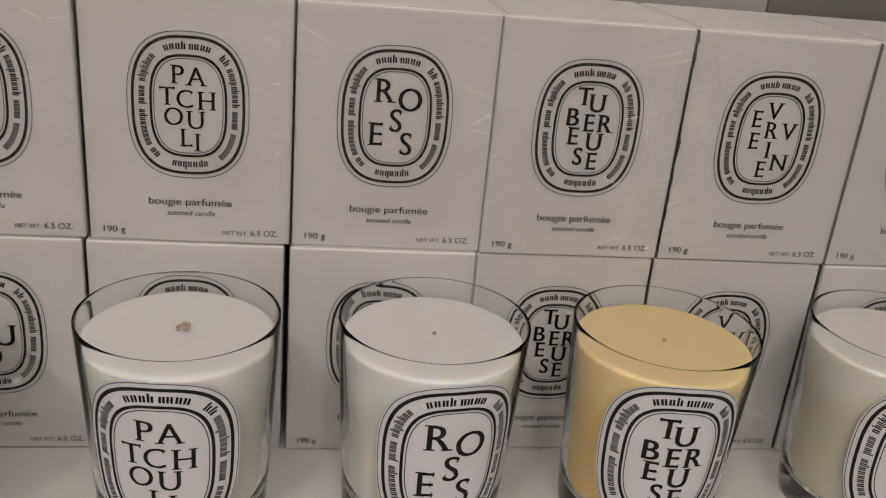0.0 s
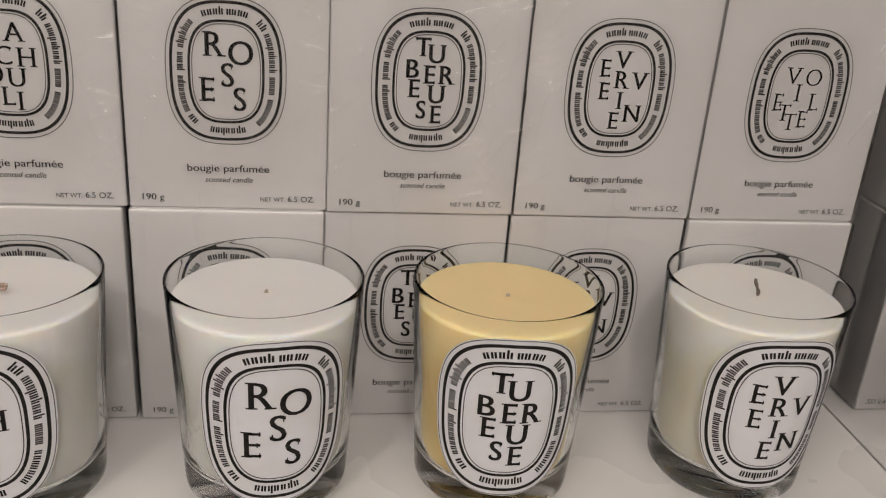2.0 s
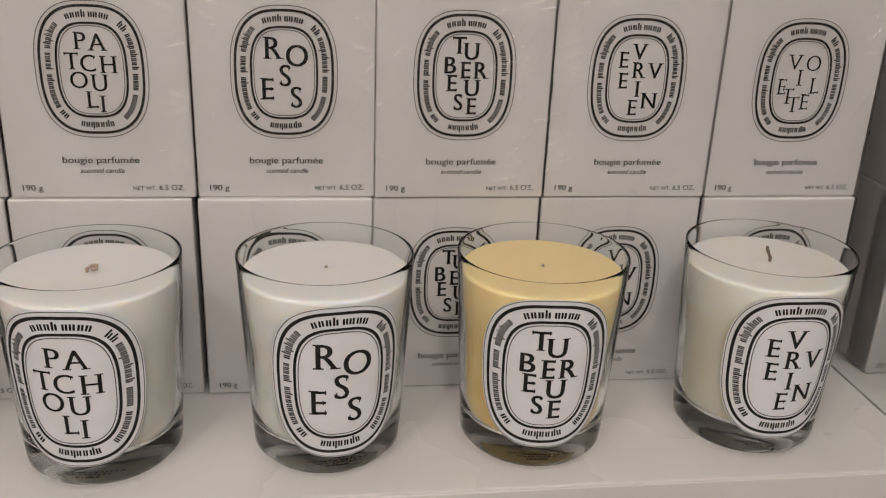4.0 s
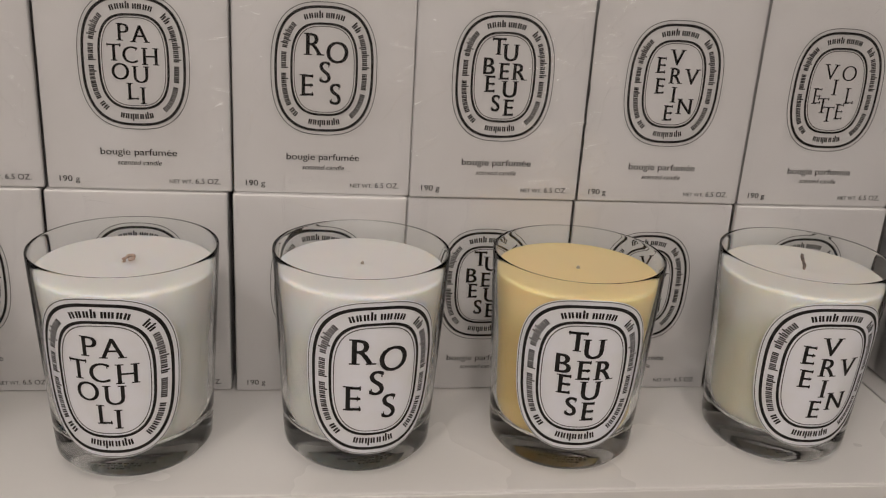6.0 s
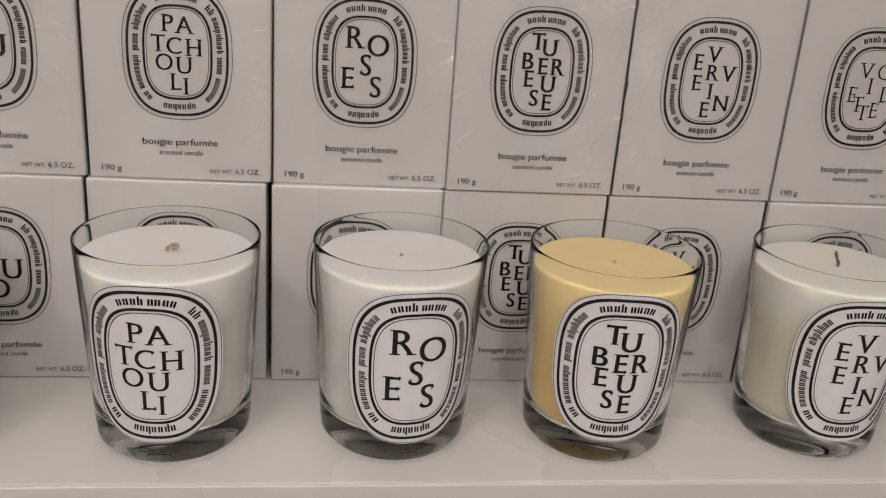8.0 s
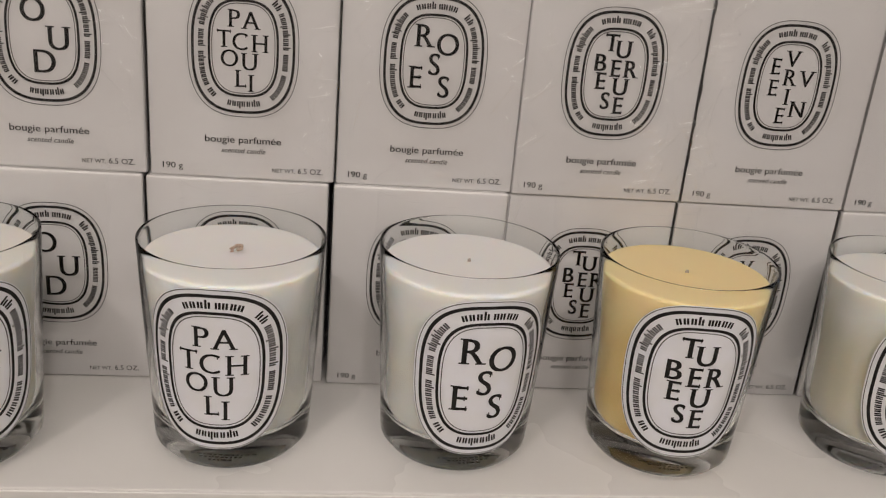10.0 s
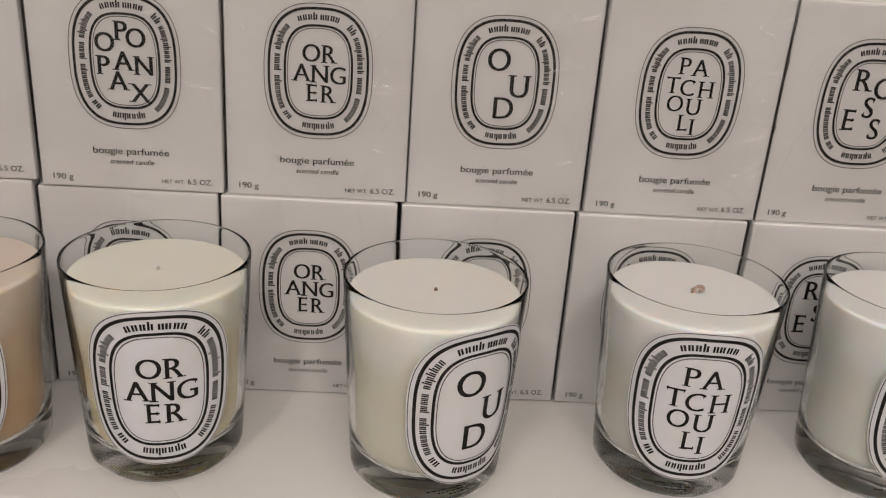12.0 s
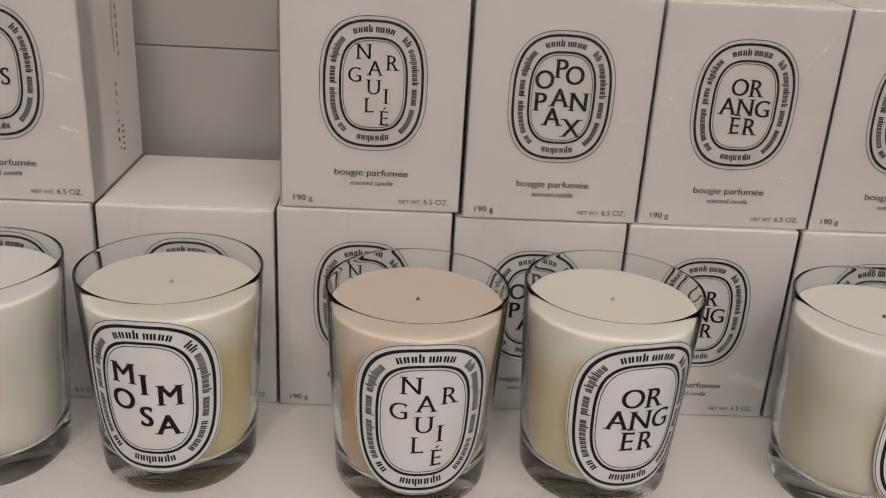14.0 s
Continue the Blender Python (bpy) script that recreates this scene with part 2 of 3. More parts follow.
# letter, across, up from the emblem's middle; then the letters' height, all in millimetres
SCENTS = {
    "NARGUILÉ": (6.6, [("N", -4.4, 14.4), ("A", 0.6, 7.5), ("R", 8.2, 10.0), ("G", -8.3, 4.3), ("U", 0.2, -1.0), ("I", 5.7, -4.9), ("L", -1.5, -9.2), ("É", 5.2, -14.8)]),
    "ROSES": (9.7, [("R", -4.7, 11.3), ("O", 5.8, 8.0), ("S", 0.4, -1.0), ("E", -7.4, -7.1), ("S", 5.2, -10.8)]),
    "TUBEREUSE": (7.6, [("T", -3.1, 14.3), ("U", 2.7, 11.6), ("B", -7.0, 5.2), ("E", 0.4, 3.0), ("R", 7.4, 3.0), ("E", -5.8, -3.0), ("U", 3.5, -5.2), ("S", -2.7, -11.9), ("E", 3.8, -13.8)]),
    "VERVEINE": (7.4, [("V", 0.0, 12.8), ("E", -7.2, 9.0), ("R", 0.5, 4.3), ("V", 8.4, 4.0), ("E", -6.6, -0.8), ("I", 0.6, -4.7), ("N", 6.9, -10.2), ("E", -0.8, -13.6)]),
    "PATCHOULI": (7.4, [("P", -3.8, 12.9), ("A", 3.1, 12.4), ("T", -8.3, 4.1), ("C", -1.5, 3.2), ("H", 7.1, 2.7), ("O", -6.0, -4.2), ("U", 2.7, -5.4), ("L", -0.9, -12.9), ("I", 3.3, -14.7)]),
    "OUD": (10.0, [("O", -3.4, 10.6), ("U", 6.5, -0.9), ("D", 0.2, -11.0)]),
    "ORANGER": (7.7, [("O", -3.2, 8.6), ("R", 4.6, 8.4), ("A", -7.4, -0.1), ("N", 0.7, -0.5), ("G", 8.6, -0.8), ("E", -2.6, -9.0), ("R", 4.4, -9.3)]),
    "OPOPANAX": (8.2, [("O", -8.3, 8.1), ("P", -0.9, 13.3), ("O", 5.1, 10.5), ("P", -9.2, -1.9), ("A", -0.8, 0.3), ("N", 8.0, -1.4), ("A", -3.4, -8.5), ("X", 5.8, -13.5)]),
    "VIOLETTE": (7.6, [("V", -4.2, 9.1), ("O", 5.4, 8.9), ("I", -0.7, 1.9), ("L", 8.1, -2.0), ("E", -8.9, -2.6), ("T", -5.4, -7.1), ("T", -1.8, -11.2), ("E", 4.1, -9.9)]),
    "MIMOSA": (7.8, [("M", -7.4, 9.6), ("I", -0.8, 5.8), ("M", 7.2, 1.8), ("O", -8.4, -0.8), ("S", -0.9, -6.8), ("A", 6.0, -10.0)]),
    "S": (7.6, [("S", 8.0, -1.5)]),
}
BOLD = {"PATCHOULI": -0.004, "TUBEREUSE": 0.008, "OPOPANAX": 0.006, "MIMOSA": 0.014, "VIOLETTE": -0.016, "NARGUILÉ": -0.008}


def name_print(scent, k=1.0, grow=1.0):
    p = Print()
    height, letters = SCENTS[scent]
    height *= grow
    for ch, x, y in letters:
        wide = {"O": 0.92, "C": 0.95, "G": 0.95, "S": 0.88, "E": 0.88, "É": 0.88, "R": 0.92}.get(ch, 0.95)
        p.text(ch, k * x, k * (y - height / 2), k * height, squeeze=wide, serif=True, weight=-0.002 if ch == "M" else BOLD.get(scent, 0.0) - 0.009, stamp=0.034)
    return p


def rings_print(k=1.0, opening=1.0):
    """The thick and the fine lines of the emblem."""
    p = Print()
    p.loop(21.7 * k, 27.8 * k, 2.75, 1.15 * k)
    p.loop(14.7 * k * opening, 20.5 * k * opening, 2.9, 1.0 * k)
    return p


def fine_rings_print(k=1.0, opening=1.0):
    p = Print()
    p.loop(23.8 * k, 29.9 * k, 2.65, 0.28 * k)
    p.loop(13.5 * k * opening, 19.3 * k * opening, 2.9, 0.30 * k)
    return p


def ring_bars_print(k=1.0, shift=0.0):
    """The small words that run round the emblem, as bars of their size."""
    p = Print()
    path = outline((18.2 + shift) * k, (24.1 + shift) * k, 2.8, 720)
    path = path[180::-1] + path[:180:-1]          # clockwise, from the top
    steps = [0.0]
    for a, b in zip(path, path[1:]):
        steps.append(steps[-1] + math.dist(a, b))
    total = steps[-1]
    words = [(-0.064, 0.064, 8), (0.094, 0.125, 2), (0.133, 0.245, 9), (0.256, 0.312, 5), (0.324, 0.412, 7), (0.448, 0.552, 7),
             (0.592, 0.623, 2), (0.632, 0.740, 9), (0.752, 0.806, 5), (0.818, 0.904, 7)]
    rnd = random.Random(5)
    for start, end, letters in words:
        for i in range(letters):
            s = ((start + (end - start) * (i + 0.5) / letters) % 1.0) * total
            j = min(int(np.searchsorted(steps, s)), len(path) - 2)
            (x0, y0), (x1, y1) = path[j], path[j + 1]
            angle = math.atan2(y1 - y0, x1 - x0)
            cell = (end - start) * total / letters
            tall = rnd.choice((2.3, 2.3, 2.3, 3.2)) * k
            lift = rnd.choice((0.4, -0.4)) * k if tall > 2.5 * k else 0.0
            for step, high, up in ((-0.22, tall, lift), (0.22, 2.3 * k, 0.0)):
                p.rect(x0 + math.cos(angle) * step * cell - math.sin(angle) * up, y0 + math.sin(angle) * step * cell + math.cos(angle) * up, cell * 0.31, high, angle)
    return p


# ---- the setting ----
wall = tagged(part("wall_north", block((-2.6, WALL_Y + 0.003, 0.0), (2.2, WALL_Y + 0.15, 2.8)), PLASTER), "white plaster shop wall behind the shelf", "wall", kind="structure")
for nm, lo, hi, lb in (
    ("wall_south", (-2.6, -3.2, 0.0), (2.2, -3.05, 2.8), "plain off-white shop wall opposite the shelf"),
    ("wall_west", (-2.75, -3.2, 0.0), (-2.6, WALL_Y + 0.15, 2.8), "plain off-white shop side wall"),
    ("wall_east", (2.2, -3.2, 0.0), (2.35, WALL_Y + 0.15, 2.8), "plain off-white shop side wall"),
):
    tagged(part(nm, block(lo, hi), PLASTER), lb, "wall", kind="structure")
tagged(part("floor", block((-2.75, -3.2, -0.1), (2.35, WALL_Y + 0.15, 0.0)), FLOORING), "pale grey-brown stone shop floor", "floor", kind="structure")
tagged(part("ceiling", block((-2.75, -3.2, 2.8), (2.35, WALL_Y + 0.15, 2.9)), PLASTER), "plain white plastered ceiling", "ceiling", kind="structure")

# back panelling: boards with a fine joint between them, the upper right one darker grey
panel = tagged(new("back_panel"), "glossy pale grey lacquered back panel with fine joints", "panel", kind="structure")
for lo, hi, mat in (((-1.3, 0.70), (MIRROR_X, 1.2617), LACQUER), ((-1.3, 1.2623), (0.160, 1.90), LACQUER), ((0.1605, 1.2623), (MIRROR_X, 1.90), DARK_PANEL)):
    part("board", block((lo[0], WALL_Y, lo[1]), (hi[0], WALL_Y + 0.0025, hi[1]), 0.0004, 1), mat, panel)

mirror = tagged(new("mirror_panel"), "mirrored side panel closing the end of the shelf", "mirror", kind="structure")
part("glass_sheet", block((MIRROR_X, -0.30, 0.95), (MIRROR_X + 0.005, WALL_Y, 1.75)), MIRROR, mirror, "clear mirror glass")
part("backing_board", block((MIRROR_X + 0.005, -0.30, 0.95), (MIRROR_X + 0.025, WALL_Y, 1.75)), LAMINATE, mirror)

shelf = tagged(new("display_shelf"), "white laminate display shelf with a square front edge", "shelf", kind="structure")
part("board", block((-1.3, -0.0900, SHELF - 0.035), (MIRROR_X - 0.0005, WALL_Y - 0.0005, SHELF), 0.0008, 2), LAMINATE, shelf)
part("edge_band", block((-1.3, -0.0915, SHELF - 0.035), (MIRROR_X - 0.0005, -0.0901, SHELF - 0.0006), 0.0003, 1), LAMINATE, shelf)

for eye, size, watts in LAMPS:
    lamp = tagged(new("ceiling_spotlight"), "round white ceiling spotlight, switched on", "ceiling light", "spotlights over the shelf")
    lamp.matrix_world = look((eye[0], eye[1], eye[2]), (-0.15, 0.0, 1.15))
    part("housing", lathe([(0.0, 0.14), (0.06, 0.14), (0.09, 0.10), (0.095, 0.004), (0.088, 0.004), (0.086, 0.02), (0.0, 0.02)], 40), LAMINATE, lamp, smooth=True)
    part("lens", lathe([(0.0, 0.006), (0.085, 0.006), (0.085, 0.010), (0.0, 0.010)], 40), BULB, lamp)
    stem = part("stem", lathe([(0.0, 0.0), (0.012, 0.0), (0.012, 0.30), (0.0, 0.30)], 16), LAMINATE, lamp)
    stem.matrix_local = lamp.matrix_world.to_3x3().inverted().to_4x4() @ Matrix.Translation((0, 0, 0.06))
    stem.location = (0, 0, 0.10)
# glowing panels out of view, made up to go with the fill lamps
strip = tagged(new("added_ceiling_fill"), "long narrow unseen ceiling panel, added as fill light", "ceiling light")
part("frame", block((-1.83, -2.98, 2.745), (1.43, -2.52, 2.80), 0.004), LAMINATE, strip)
part("diffuser", block((-1.80, -2.95, 2.735), (1.40, -2.55, 2.744)), BULB, strip)
tray = tagged(new("added_ceiling_fill"), "flat rectangular unseen ceiling panel, added as fill light", "ceiling light")
part("frame", block((-1.23, -1.28, 2.745), (1.03, -0.62, 2.80), 0.004), LAMINATE, tray)
part("diffuser", block((-1.20, -1.25, 2.735), (1.00, -0.65, 2.744)), BULB, tray)

# ---- the boxes ----
BOX_W, BOX_D, BOX_H = 0.0822, 0.0822, 0.1038
EMBLEM_Z = 0.0586


def film_sheet(seed, creases):
    """A thin film over the front and round the sides of a carton; creases: places across, in millimetres, where it is rucked up."""
    rnd = random.Random(seed)
    nu, nv = (240, 250) if creases else (40, 36)
    w, h, wrap = BOX_W / 2 + 0.0006, BOX_H, 0.02
    across = np.concatenate(([-w - wrap], np.linspace(-w, w, nu), [w + wrap]))
    up = np.linspace(0.0006, h - 0.0004, nv)
    s, z = np.meshgrid(across, up)
    out = np.empty_like(s)
    for j in range(nv):
        for i in range(nu + 2):
            q = Vector((s[j, i] * 42, z[j, i] * 30, seed * 7.3))
            out[j, i] = 0.00055 + 0.00026 * (1 + noise.noise(q)) + 0.00012 * noise.noise(q * 4.1)
    for place in creases:
        x, y = place / 1000, rnd.uniform(0.0, 0.03)
        while y < h:
            tall, wide = rnd.uniform(0.0007, 0.0014), rnd.uniform(0.0007, 0.0011)
            x2 = place / 1000 + rnd.uniform(-0.009, 0.009)
            y2 = y + rnd.choice((0.002, 0.003, 0.005, 0.008, 0.014))
            dx, dy = x2 - x, y2 - y
            k = np.clip(((s - x) * dx + (z - y) * dy) / (dx * dx + dy * dy), 0, 1)
            d = np.hypot(s - x - k * dx, z - y - k * dy)
            if rnd.random() < 0.85:
                out = out + tall * np.exp(-(d / (wide * (0.5 + k))) ** 2)
            x, y = x2, y2
    verts = []
    for j in range(nv):
        for i in range(nu + 2):
            if abs(s[j, i]) > w + 1e-6:
                verts.append((math.copysign(w + 0.0001, s[j, i]), wrap - 0.001, z[j, i]))
            else:
                verts.append((s[j, i], -out[j, i], z[j, i]))
    n = nu + 2
    faces = [(j * n + i, j * n + i + 1, (j + 1) * n + i + 1, (j + 1) * n + i) for j in range(nv - 1) for i in range(n - 1)]
    return verts, faces


def carton():
    """The folded card body with its lid flap let in at the top."""
    bm = block((-BOX_W / 2, 0.0, 0.0), (BOX_W / 2, BOX_D, BOX_H), 0.0012, 3)
    lid = block((-BOX_W / 2 + 0.0016, 0.0016, BOX_H), (BOX_W / 2 - 0.0016, BOX_D - 0.0016, BOX_H + 0.0005), 0.0002, 1)
    me = bpy.data.meshes.new("tmp")
    lid.to_mesh(me)
    bm.from_mesh(me)
    lid.free()
    bpy.data.meshes.remove(me)
    return bm


def flat(u, v):
    return (u, -0.00018, v + EMBLEM_Z)


def low(u, v):
    return (u, -0.00018, v)


def side(u, v):
    return (BOX_W / 2 + 0.00018, u, v)


PRINTS = {}


def box_prints():
    """The printed parts that every box shares."""
    made = {}
    made["emblem_border"] = (rings_print(), INK, flat)
    made["emblem_hairline"] = (fine_rings_print(), GREY_INK, flat)
    made["emblem_inscription"] = (ring_bars_print(), INK, flat)
    t = Print()
    t.text("bougie parfumée", 0, 16.6, 3.05, squeeze=1.13, weight=-0.006, stamp=0.018)
    made["product_name"] = (t, INK, low)
    t = Print()
    t.text("scented candle", 0, 12.0, 2.25, slant=0.28, squeeze=1.0)
    made["product_subtitle"] = (t, INK, low)
    t = Print()
    t.text("190 g", -35.6, 3.5, 2.7, align="LEFT", squeeze=1.12, weight=-0.006, stamp=0.018)
    made["weight_text"] = (t, INK, low)
    t = Print()
    t.text("NET WT.", 23.4, 3.7, 1.85, align="RIGHT", squeeze=0.98)
    t.text("6.5 OZ.", 36.0, 3.7, 2.5, align="RIGHT", squeeze=1.0)
    made["net_weight_text"] = (t, INK, low)
    t = Print()
    rnd = random.Random(11)
    t.rect(46, 80, 0.5, 38)
    for i in range(9):
        t.rect(52, 60 + i * 4.4, 1.6, rnd.uniform(1.5, 3.4))
    for i in range(8):
        t.rect(44 + rnd.uniform(-1, 1), 14 + i * 4.6, rnd.uniform(1.2, 2.4), rnd.uniform(0.8, 2.4))
    for i in range(5):
        t.rect(50, 12 + i * 3.0, rnd.uniform(2, 4), 1.0)
    made["side_print"] = (t, GREY_INK, side)
    return made


def candle_box(scent, x, z, label, turn=0.0, forward=0.0, seed=1, creases=(), bulge=1.0):
    box = tagged(new("candle_box"), label, "box", "boxed candles stacked on the shelf")
    box.matrix_world = pose(x, forward, z, 0, 0, turn) @ Matrix.Diagonal((1, 1, bulge, 1))
    if not PRINTS:
        first = part("carton", carton(), CARD, box)
        PRINTS["carton"] = (first.data, None)
        for name, (p, mat, place) in box_prints().items():
            ob = p.build(name, mat, box, place)
            PRINTS[name] = (ob.data, None)
    else:
        for name, (me, _) in PRINTS.items():
            if name.startswith("name:"):
                continue
            ob = new(name, me)
            ob.parent = box
    key = "name:" + scent
    if key not in PRINTS:
        PRINTS[key] = (name_print(scent).build("scent_name", INK, box, flat).data, None)
    else:
        new("scent_name", PRINTS[key][0]).parent = box
    wrap = mesh_object("plastic_wrap", *film_sheet(seed, creases), FILM, box, "clear shrink film with loose wrinkles", smooth=True)
    wrap.visible_shadow = False
    return box


LOWER = [("S", -0.6285), ("MIMOSA", -0.5445), ("NARGUILÉ", -0.4608), ("OPOPANAX", -0.3770), ("ORANGER", -0.2935), ("OUD", -0.2093), ("PATCHOULI", -0.1255),
         ("ROSES", -0.0408), ("TUBEREUSE", 0.0415), ("VERVEINE", 0.1248), ("VIOLETTE", 0.2085)]
UPPER = [("S", -0.6264), ("NARGUILÉ", -0.4583), ("OPOPANAX", -0.3740), ("ORANGER", -0.2902), ("OUD", -0.2073), ("PATCHOULI", -0.1234),
         ("ROSES", -0.0402), ("TUBEREUSE", 0.0422), ("VERVEINE", 0.1250), ("VIOLETTE", 0.2078)]
CREASES = {"OPOPANAX": (34,), "ORANGER": (-36, 30), "OUD": (26, 36), "PATCHOULI": (31, 37), "ROSES": (-37, 36), "TUBEREUSE": (-36, 20, 26, 32, 37), "VERVEINE": (-37, -33), "VIOLETTE": (36,), "S": (33,)}
rnd = random.Random(3)
for row, (z, things) in enumerate(((SHELF + 0.0002, LOWER), (SHELF + BOX_H + 0.0008, UPPER))):
    for i, (scent, x) in enumerate(things):
        words = "white card candle box, lettering ending in S" if scent == "S" else "white film-wrapped candle box reading " + scent
        words += (", on the shelf" if row == 0 else ", stacked on another")
        proud = scent == "NARGUILÉ"          # its carton is not pressed quite shut
        candle_box(scent, x, z + (0.0023 if proud and row else 0.0), words, rnd.uniform(-0.5, 0.5), rnd.uniform(-0.0008, 0.0008), seed=i + 20 * row, creases=CREASES.get(scent, ()) if row else (), bulge=1.022 if proud and not row else 1.0)

# ---- the candles ----
RIM_R, FOOT_R, GLASS_H = 0.0386, 0.0330, 0.0945


def outer(z):
    """The glass's outer radius at a height over its foot."""
    return FOOT_R + (RIM_R - FOOT_R) * min(1.0, z / GLASS_H) ** 0.9


def inner(z):
    """The wall is thin at the rim and thickens towards the foot."""
    return outer(z) - 0.0011 - 0.0019 * min(1.0, max(0.0, (GLASS_H - 0.002 - z) / 0.045))


WAX_FOOT, WAX_TOP = 0.0135, 0.0862


def tumbler():
    prof = [(0.0, 0.0022), (0.018, 0.0020), (0.0245, 0.0006), (0.0272, 0.0)]
    prof += [(0.0290, 0.0004), (0.0306, 0.0014), (0.0316, 0.0030), (outer(0.005), 0.0050)]
    prof += [(outer(z), z) for z in np.linspace(0.008, GLASS_H - 0.002, 14)]
    prof += [(RIM_R - 0.0001, GLASS_H - 0.0007), (RIM_R - 0.0003, GLASS_H - 0.0001), (RIM_R - 0.0006, GLASS_H), (RIM_R - 0.0009, GLASS_H - 0.0001), (RIM_R - 0.0011, GLASS_H - 0.0007)]
    prof += [(inner(z), z) for z in np.linspace(GLASS_H - 0.003, WAX_FOOT + 0.006, 13)]
    prof += [(inner(WAX_FOOT) - d, WAX_FOOT + h) for d, h in ((0.0003, 0.0038), (0.0012, 0.0018), (0.0030, 0.0005), (0.0060, -0.0002))]
    prof += [(0.014, WAX_FOOT - 0.0005), (0.0, WAX_FOOT - 0.0006)]
    return lathe(prof, 112)


def wax_body(seed):
    """The poured wax, shrunk a hair's breadth from the glass, with a lip that creeps up the wall."""
    top, gap = WAX_TOP, 0.00025
    prof = [(0.0, WAX_FOOT - 0.0003), (0.014, WAX_FOOT - 0.0002)]
    prof += [(inner(WAX_FOOT) - d - gap, WAX_FOOT + h + 0.0002) for d, h in ((0.0060, -0.0001), (0.0030, 0.0006), (0.0012, 0.0019), (0.0003, 0.0039))]
    prof += [(inner(z) - gap, z) for z in np.linspace(WAX_FOOT + 0.006, top - 0.0016, 14)]
    prof += [(inner(top) - d, top - h) for d, h in ((0.0004, 0.0009), (0.0008, 0.0003), (0.0014, 0.0001), (0.0026, 0.0))]
    prof += [(r, top - 0.0006 + 0.0005 * (r / 0.035) ** 4) for r in (0.032, 0.027, 0.02, 0.013, 0.007)]
    prof += [(0.0035, top - 0.0002), (0.0, top + 0.0004)]
    bm = lathe(prof, 96)
    for v in bm.verts:
        if v.co.z > top - 0.002 and math.hypot(v.co.x, v.co.y) < 0.031:
            v.co.z += 0.0004 * noise.noise(Vector((v.co.x * 70, v.co.y * 70, seed)))
    return bm


def wick_body(points, radius):
    """A short twisted cord along a few points."""
    bm = bmesh.new()
    rings = []
    n = 8
    pts = [Vector(p) for p in points]
    fine = []
    for a, b in zip(pts, pts[1:]):
        fine += [a.lerp(b, k / 4) for k in range(4)]
    fine.append(pts[-1])
    for k, p in enumerate(fine):
        d = (fine[min(k + 1, len(fine) - 1)] - fine[max(k - 1, 0)]).normalized()
        q = d.to_track_quat("Z", "Y")
        ring = []
        for i in range(n):
            a = 2 * math.pi * i / n
            r = radius * (1 + 0.25 * math.cos(2 * a + k * 1.1)) * (0.75 if k in (0, len(fine) - 1) else 1.0)
            ring.append(bm.verts.new(p + q @ Vector((r * math.cos(a), r * math.sin(a), 0))))
        rings.append(ring)
    for a, b in zip(rings, rings[1:]):
        for i in range(n):
            bm.faces.new((a[i], a[(i + 1) % n], b[(i + 1) % n], b[i]))
    bm.faces.new(rings[0][::-1])
    bm.faces.new(rings[-1])
    return bm


def sticker():
    """The paper oval: an outer edge with a little thickness and rings inwards."""
    n, steps = 120, 14
    p = Print()
    pts, faces = [], []
    for k in range(steps):
        s = 1 - k / steps
        pts += outline(29.5 * s, 36.6 * s, 2.6, n)
    pts.append((0.0, 0.0))
    for k in range(steps - 1):
        faces += [[k * n + i, k * n + (i + 1) % n, (k + 1) * n + (i + 1) % n, (k + 1) * n + i] for i in range(n)]
    faces += [[(steps - 1) * n + i, (steps - 1) * n + (i + 1) % n, len(pts) - 1] for i in range(n)]
    p.add(pts, faces)
    return p


def on_glass(lift, height):
    """Wraps a flat print round the glass, with its middle at a height over the foot."""
    def place(u, v):
        z = height + v
        r = outer(z) + lift
        a = u / 0.0355
        return (r * math.sin(a), -r * math.cos(a), z)
    return place


def base_bars():
    p = Print()
    rnd = random.Random(8)
    for k, (y, wide) in enumerate(((-27.0, 9), (-24.6, 17), (-22.2, 24))):
        x = -wide / 2
        while x < wide / 2:
            w = rnd.uniform(0.7, 2.2)
            p.rect(x + w / 2, y - 0.004 * x * x * (-1 if y < 0 else 1), w, 1.15)
            x += w + rnd.uniform(0.35, 0.9)
    return p


GLASS_MESH = {}
K = 1.205


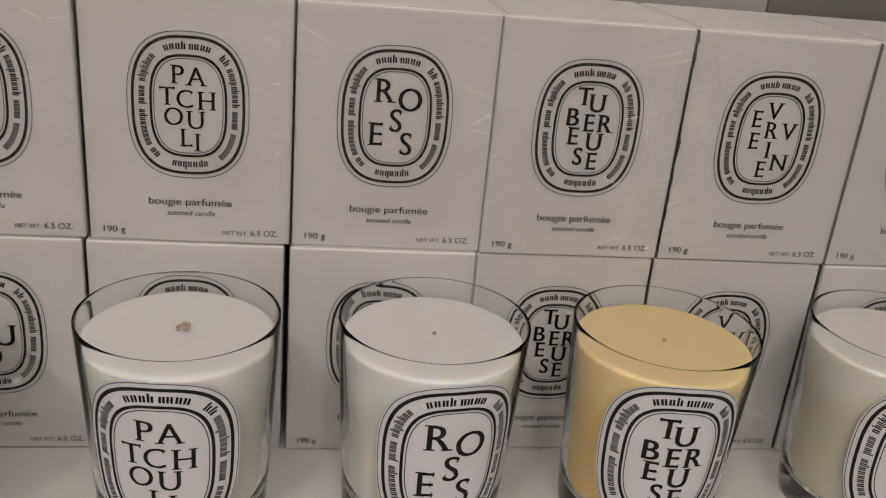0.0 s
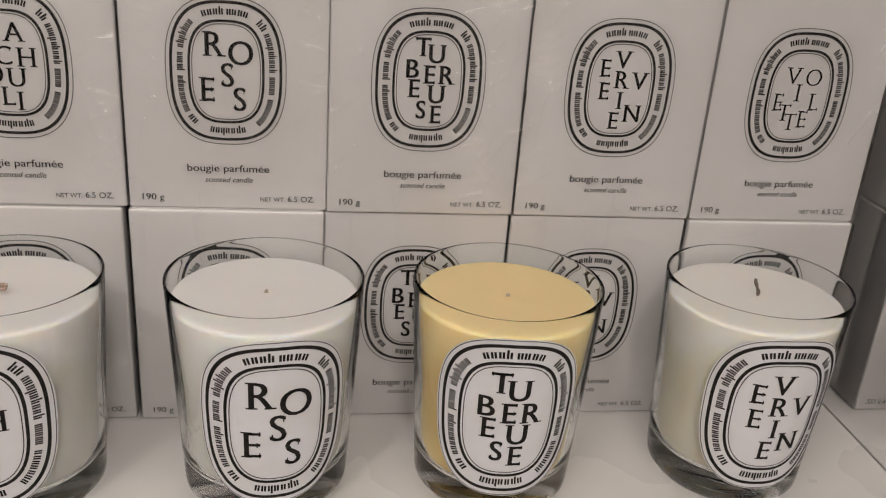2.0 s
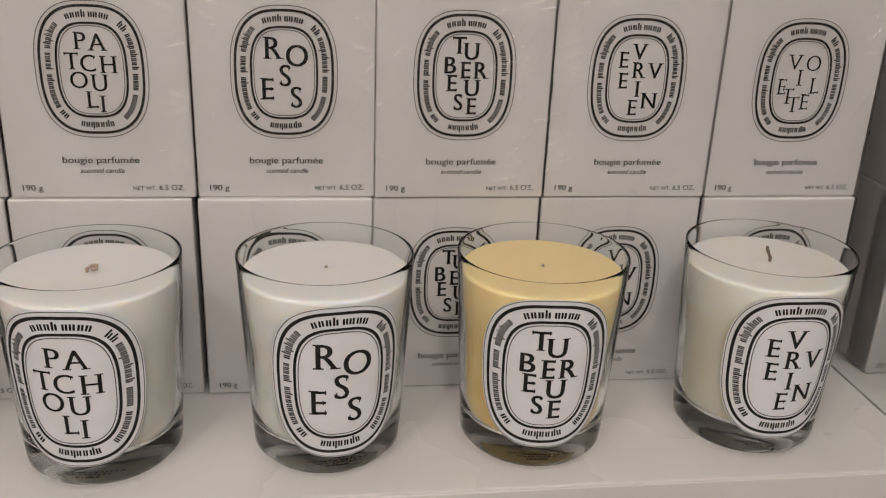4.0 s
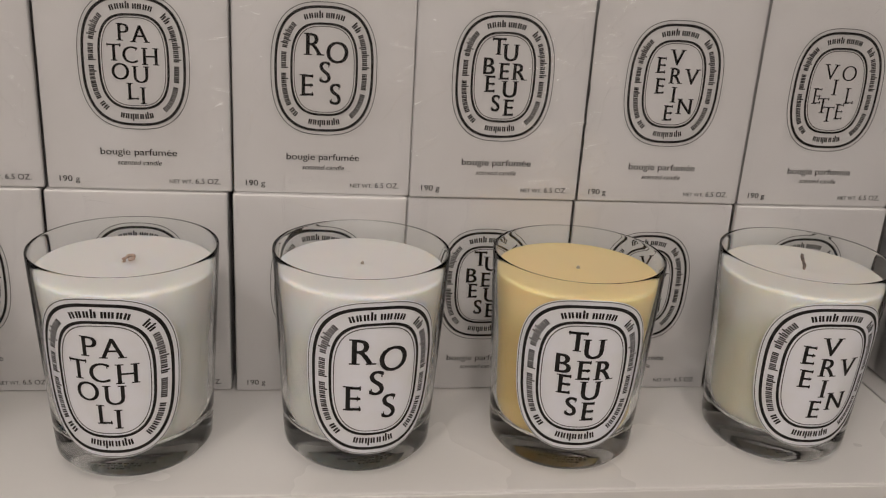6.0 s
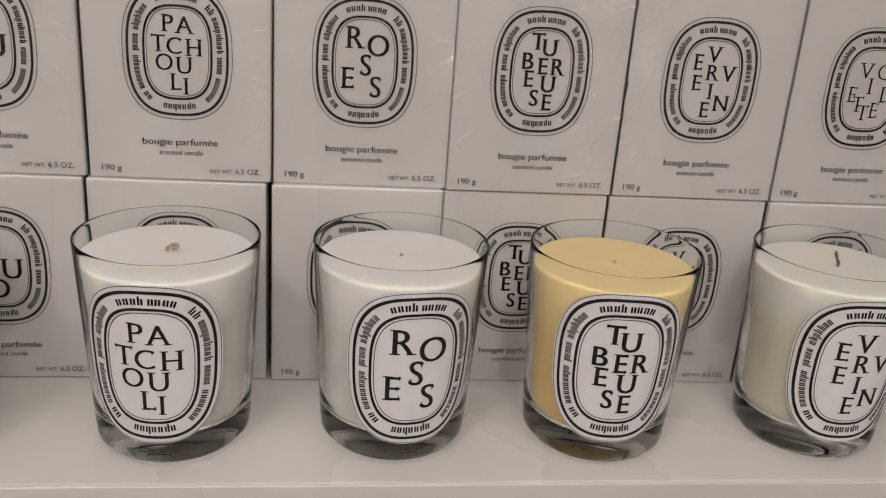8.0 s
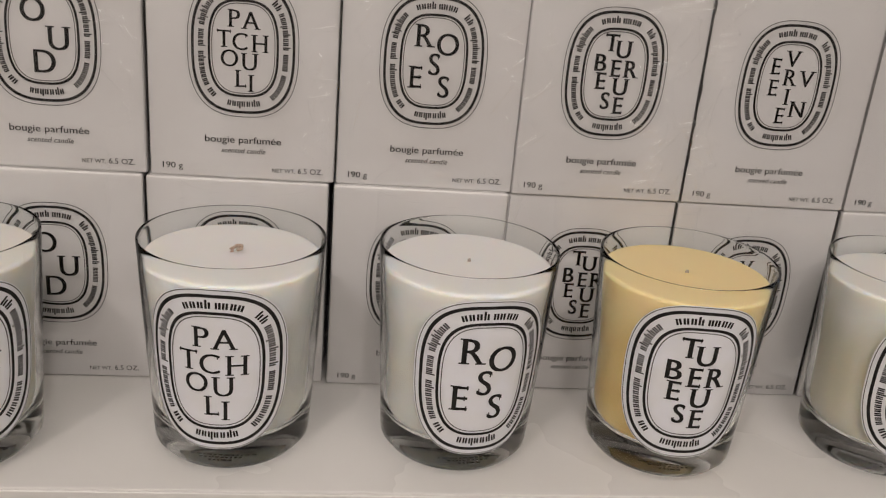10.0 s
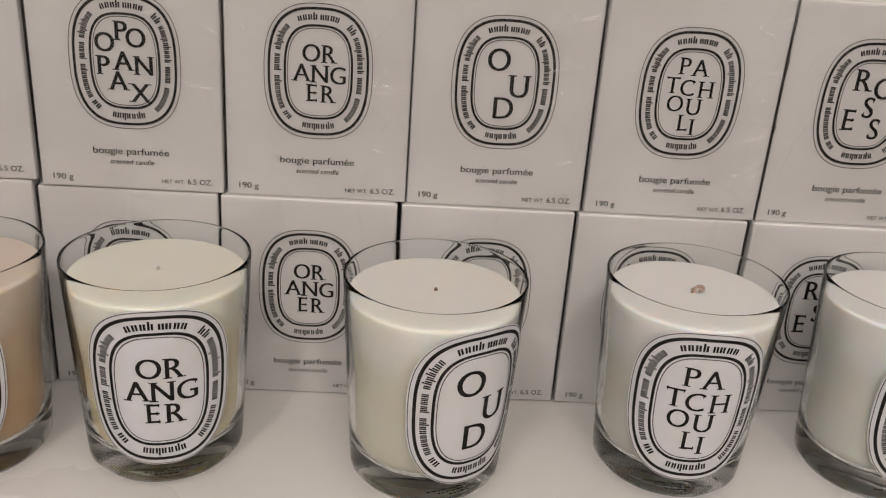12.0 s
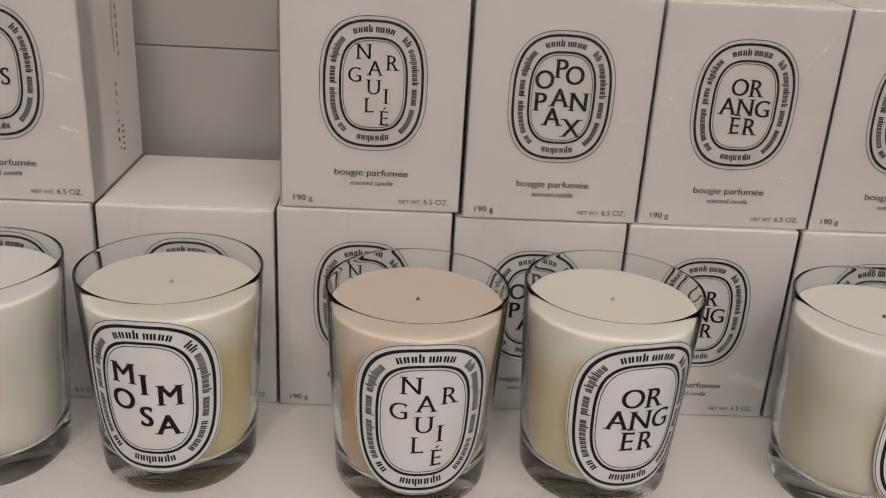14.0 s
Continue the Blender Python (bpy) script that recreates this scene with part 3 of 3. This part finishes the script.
def scented_candle(scent, x, y, turn, wax, label, wick, wick_mat, stuck=0.0495, seed=0):
    c = tagged(new("scented_candle"), label, "candle", "scented candles along the shelf")
    c.matrix_world = pose(x, y, SHELF + 0.0002, 0, 0, turn)
    if not GLASS_MESH:
        g = part("glass_tumbler", tumbler(), GLASS, c, "clear thick-based glass", smooth=True)
        GLASS_MESH["glass"] = g.data
        GLASS_MESH["bars"] = base_bars().build("base_print", INK, c, lambda u, v: (u, v, 0.0042), "tiny unreadable print").data
        g.visible_shadow = False
    else:
        g = new("glass_tumbler", GLASS_MESH["glass"])
        g.parent = c
        g["label"] = "clear thick-based glass"
        g.visible_shadow = False
        b = new("base_print", GLASS_MESH["bars"])
        b.parent = c
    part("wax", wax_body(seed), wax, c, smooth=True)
    part("wick", wick_body([(px, py, WAX_TOP - 0.0007 + pz) for px, py, pz in wick], 0.0007), wick_mat, c, smooth=True)
    key = ("paper", stuck)
    if key not in GLASS_MESH:
        paper = sticker().build("paper_label", PAPER, c, on_glass(0.00020, stuck))
        GLASS_MESH[key] = paper.data
        for name, p, mat in (("emblem_border", rings_print(K, 1.06), INK), ("emblem_hairline", fine_rings_print(K, 1.06), GREY_INK), ("emblem_inscription", ring_bars_print(K, 0.4), INK)):
            GLASS_MESH[name, stuck] = p.build(name, mat, paper, on_glass(0.00036, stuck)).data
    else:
        paper = new("paper_label", GLASS_MESH[key])
        paper.parent = c
        for name in ("emblem_border", "emblem_hairline", "emblem_inscription"):
            new(name, GLASS_MESH[name, stuck]).parent = paper
    name_print(scent, K).build("scent_name", INK, paper, on_glass(0.00040, stuck), cut=1.5)
    return c


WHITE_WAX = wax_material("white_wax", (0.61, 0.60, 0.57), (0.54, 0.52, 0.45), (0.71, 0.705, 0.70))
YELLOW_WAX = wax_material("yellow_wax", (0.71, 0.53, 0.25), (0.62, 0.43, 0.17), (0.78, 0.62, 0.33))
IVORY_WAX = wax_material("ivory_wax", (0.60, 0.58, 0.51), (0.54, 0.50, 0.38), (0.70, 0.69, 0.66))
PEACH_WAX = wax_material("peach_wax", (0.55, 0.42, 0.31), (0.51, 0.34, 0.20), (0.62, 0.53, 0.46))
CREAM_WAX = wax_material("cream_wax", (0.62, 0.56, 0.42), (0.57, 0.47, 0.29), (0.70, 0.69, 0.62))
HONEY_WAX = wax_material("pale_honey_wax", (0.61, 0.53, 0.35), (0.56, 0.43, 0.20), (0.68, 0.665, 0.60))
STUB = [(0, 0, 0), (0.0002, 0, 0.0012), (0.0004, 0.0001, 0.0022)]
CURL = [(0, 0, 0), (-0.001, 0.0, 0.002), (0.0012, 0.0006, 0.0036), (0.0036, 0.0, 0.0042), (0.0038, -0.001, 0.003), (0.0016, -0.0012, 0.0026)]
HOOK = [(0.001, 0, 0), (0.0008, 0, 0.003), (-0.0006, 0.0, 0.0058), (-0.0016, 0.0, 0.0078), (-0.0012, 0, 0.0086)]
scented_candle("S", -0.6245, -0.0470, -32.0, WHITE_WAX, "clear glass candle, white wax, oval label turned away", STUB, COTTON, seed=9)
scented_candle("MIMOSA", -0.5402, -0.0455, -4.0, HONEY_WAX, "clear glass candle, pale honey wax, oval label reading MIMOSA", STUB, COTTON, stuck=0.0510, seed=1)
scented_candle("NARGUILÉ", -0.4358, -0.0545, 6.0, PEACH_WAX, "clear glass candle, peach-beige wax, oval label reading NARGUILÉ", STUB, BURNT, seed=2)
scented_candle("ORANGER", -0.3515, -0.0485, 13.0, CREAM_WAX, "clear glass candle, cream wax, oval label reading ORANGER", STUB, COTTON, seed=3)
scented_candle("OUD", -0.2350, -0.0565, 31.0, IVORY_WAX, "clear glass candle, ivory wax, oval label reading OUD", STUB, BURNT, seed=4)
scented_candle("PATCHOULI", -0.1218, -0.0462, -4.0, WHITE_WAX, "clear glass candle, white wax, oval label reading PATCHOULI", CURL, RUST, seed=5)
scented_candle("ROSES", -0.0226, -0.0450, 9.0, WHITE_WAX, "clear glass candle, white wax, oval label reading ROSES", STUB, COTTON, stuck=0.0485, seed=6)
scented_candle("TUBEREUSE", 0.0740, -0.0468, -5.5, YELLOW_WAX, "clear glass candle, yellow wax, oval label reading TUBEREUSE", STUB, COTTON, stuck=0.0505, seed=7)
scented_candle("VERVEINE", 0.1830, -0.0442, -1.0, IVORY_WAX, "clear glass candle, ivory wax, oval label reading VERVEINE", HOOK, BURNT, stuck=0.0487, seed=8)
